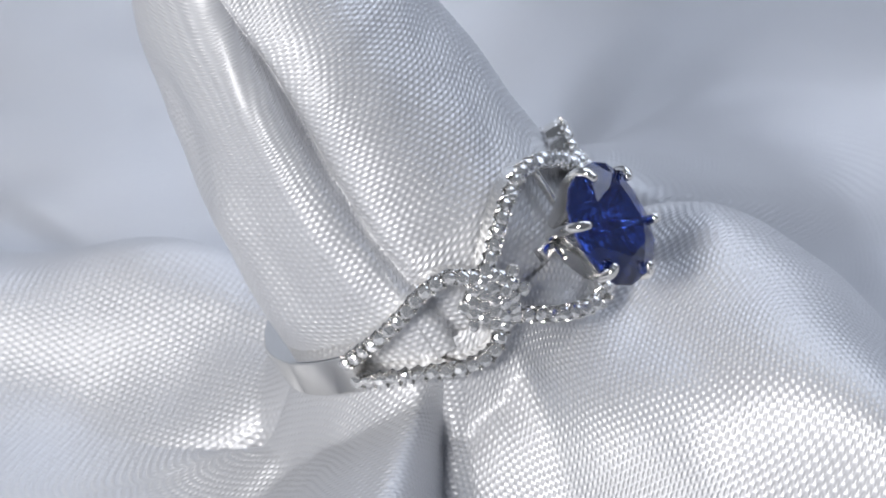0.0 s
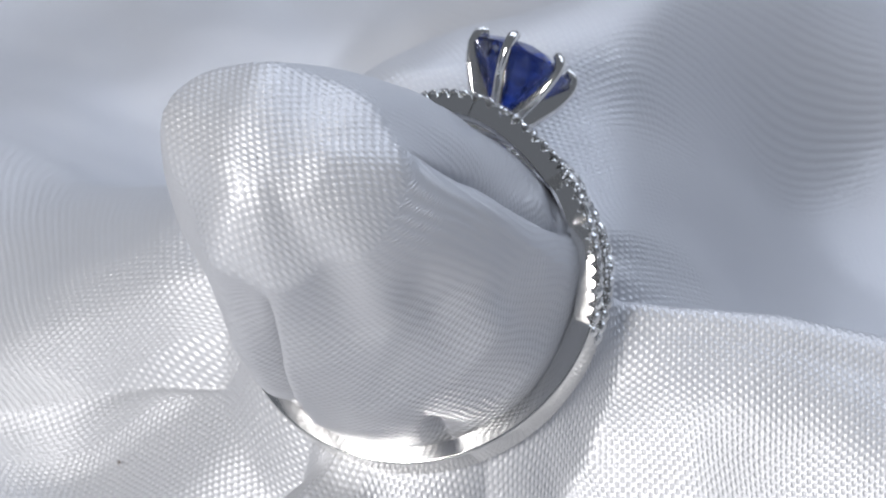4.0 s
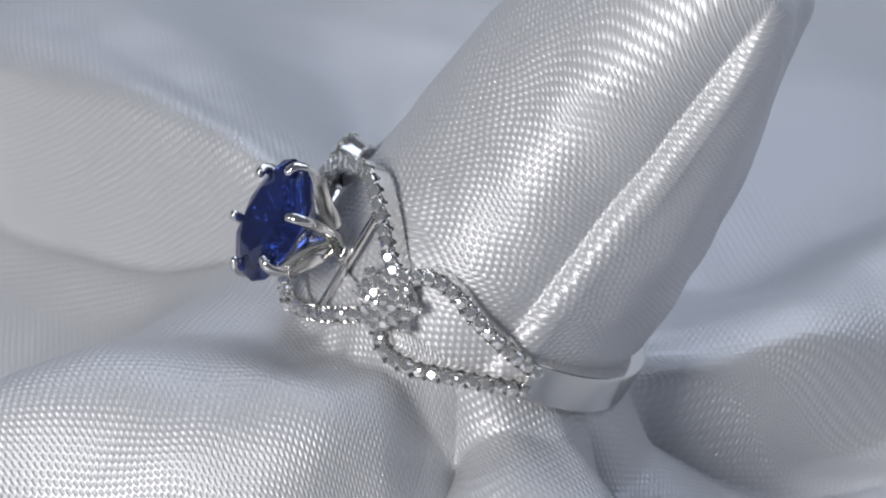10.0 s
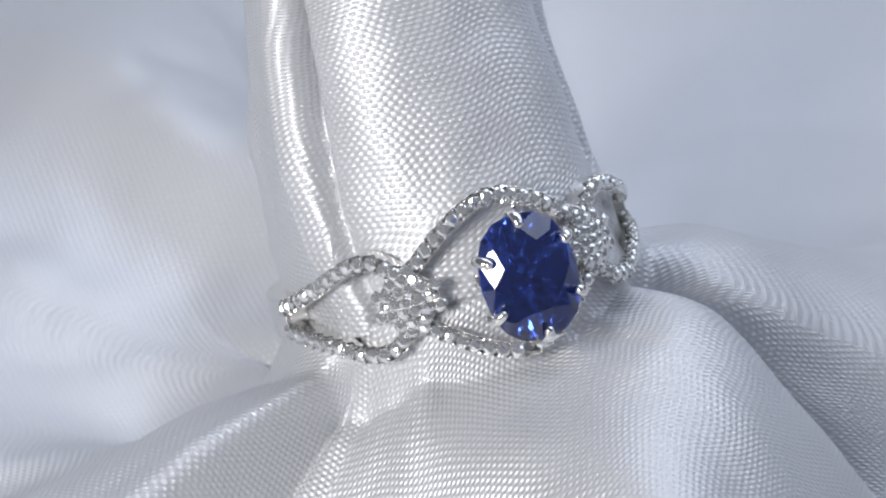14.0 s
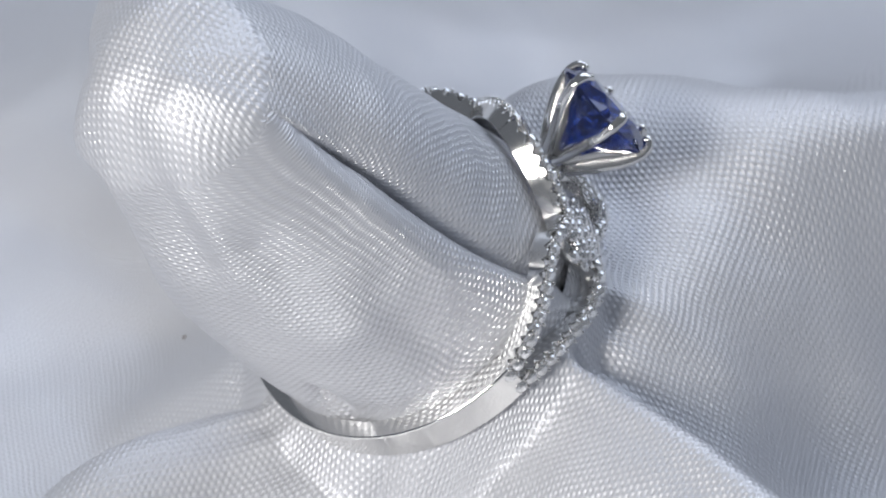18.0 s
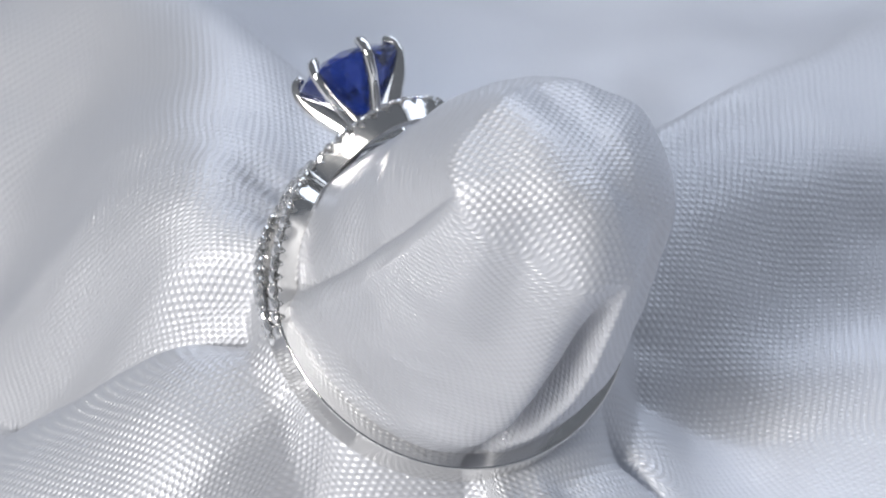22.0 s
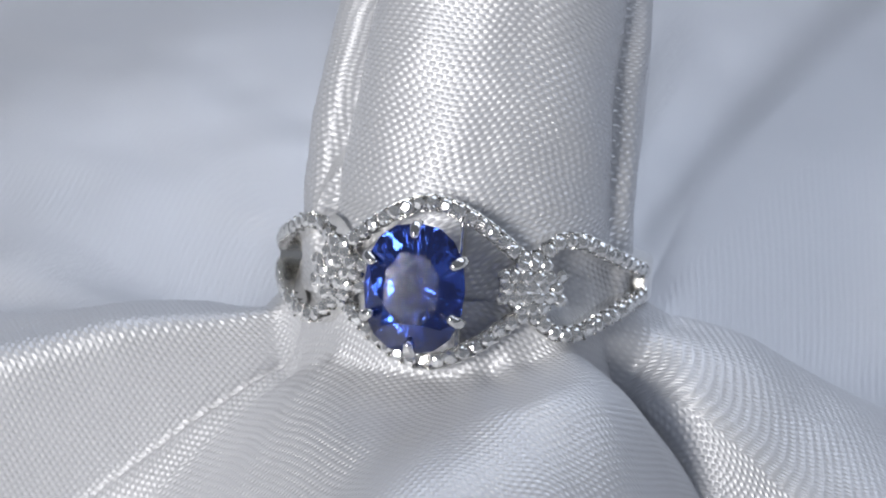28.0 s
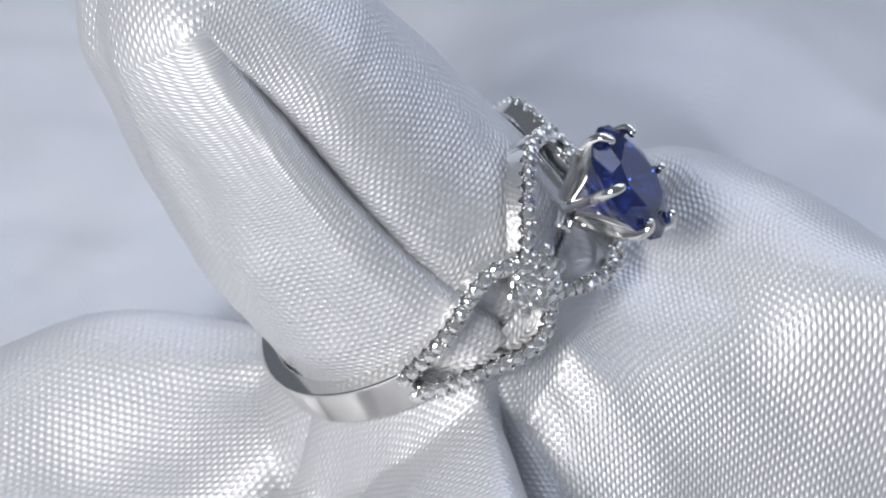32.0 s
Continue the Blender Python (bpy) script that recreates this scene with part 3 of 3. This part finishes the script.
def prong(x, y):
    """A tulip-shaped claw: deep towards the stone at its foot, round at its tip, bent over the crown."""
    d = math.hypot(x, y)
    ux, uy = x / d, y / d
    edge = (1.10, 1.65, 2.27, d * 0.86 + 0.34, d * 0.99 + 0.28, d + 0.27, d * 0.95 + 0.27, d * 0.86 + 0.25)
    zz = (9.9, 10.5, 11.4, 12.4, 13.25, 13.75, 14.13, 14.26)
    half_in = (0.55, 0.62, 0.68, 0.60, 0.40, 0.29, 0.27, 0.25)
    rr = [e - h for e, h in zip(edge, half_in)]
    half_side = (0.30, 0.28, 0.27, 0.27, 0.28, 0.29, 0.29, 0.26)
    k = np.linspace(0, 7, 36)
    r, z, hi, hs = (np.interp(k, range(8), q) for q in (rr, zz, half_in, half_side))
    soft = lambda q: np.convolve(np.concatenate([[2 * q[0] - q[2], 2 * q[0] - q[1]], q, [2 * q[-1] - q[-2], 2 * q[-1] - q[-3]]]), np.ones(5) / 5, "valid")
    r, z = soft(r), soft(z)
    dr, dz = np.gradient(r), np.gradient(z)
    n = np.hypot(dr, dz)
    dr, dz = dr / n, dz / n
    verts = []
    for i in range(len(k)):
        for q in range(12):
            a = 2 * math.pi * q / 12
            c, q1 = math.cos(a), math.sin(a)
            f, g = hi[i] * math.copysign(abs(c) ** 0.7, c), hs[i] * math.copysign(abs(q1) ** 0.7, q1)
            rad, hgt = r[i] + f * dz[i], z[i] - f * dr[i]
            verts.append(((rad * ux - g * uy) * MM, (rad * uy + g * ux) * MM, hgt * MM))
    faces = grid_faces(len(k), 12) + [list(range(12))[::-1], [(len(k) - 1) * 12 + i for i in range(12)]]
    ob = mesh_part("prong", verts, faces, GOLD, ring, "curved claw with a rounded tip")
    bm = bmesh.new()
    bmesh.ops.create_uvsphere(bm, u_segments=14, v_segments=8, radius=0.27 * MM, matrix=Matrix.Translation(Vector((r[-1] * ux, r[-1] * uy, z[-1])) * MM))
    part("claw_tip", bm, GOLD, ob)


for x, y in ((0, 3.40), (2.55, 1.62), (2.55, -1.62), (0, -3.40), (-2.55, -1.62), (-2.55, 1.62)):
    prong(x, y)

# bars under the basket that tie it to the strands
def gallery_bar(ends, wide, high):
    p = np.linspace(*[np.array(e) for e in ends], 16) * MM
    v, f = sweep(p, np.tile((0, 0, 1.0), (16, 1)), [(x * MM, y * MM) for x, y in rounded(wide, high, 0.12)])
    mesh_part("gallery_bar", v, f, GOLD, ring)


gallery_bar(((1.55, -3.5, 9.1), (1.55, 3.5, 9.1)), 0.30, 0.5)
gallery_bar(((-1.7, 0, 9.45), (1.7, 0, 9.45)), 0.8, 0.6)


def motions():
    turn = 360.0 / 15.546
    times = [i * 0.5 for i in range(65)]
    walk(cloth, [(t, pose(0, 0, 0, 0, 0, turn * t)) for t in times])
    walk(ring, [(t, pose(0, 0, 0, 0, 0, turn * t) @ RING_TURNED) for t in times])


motions()
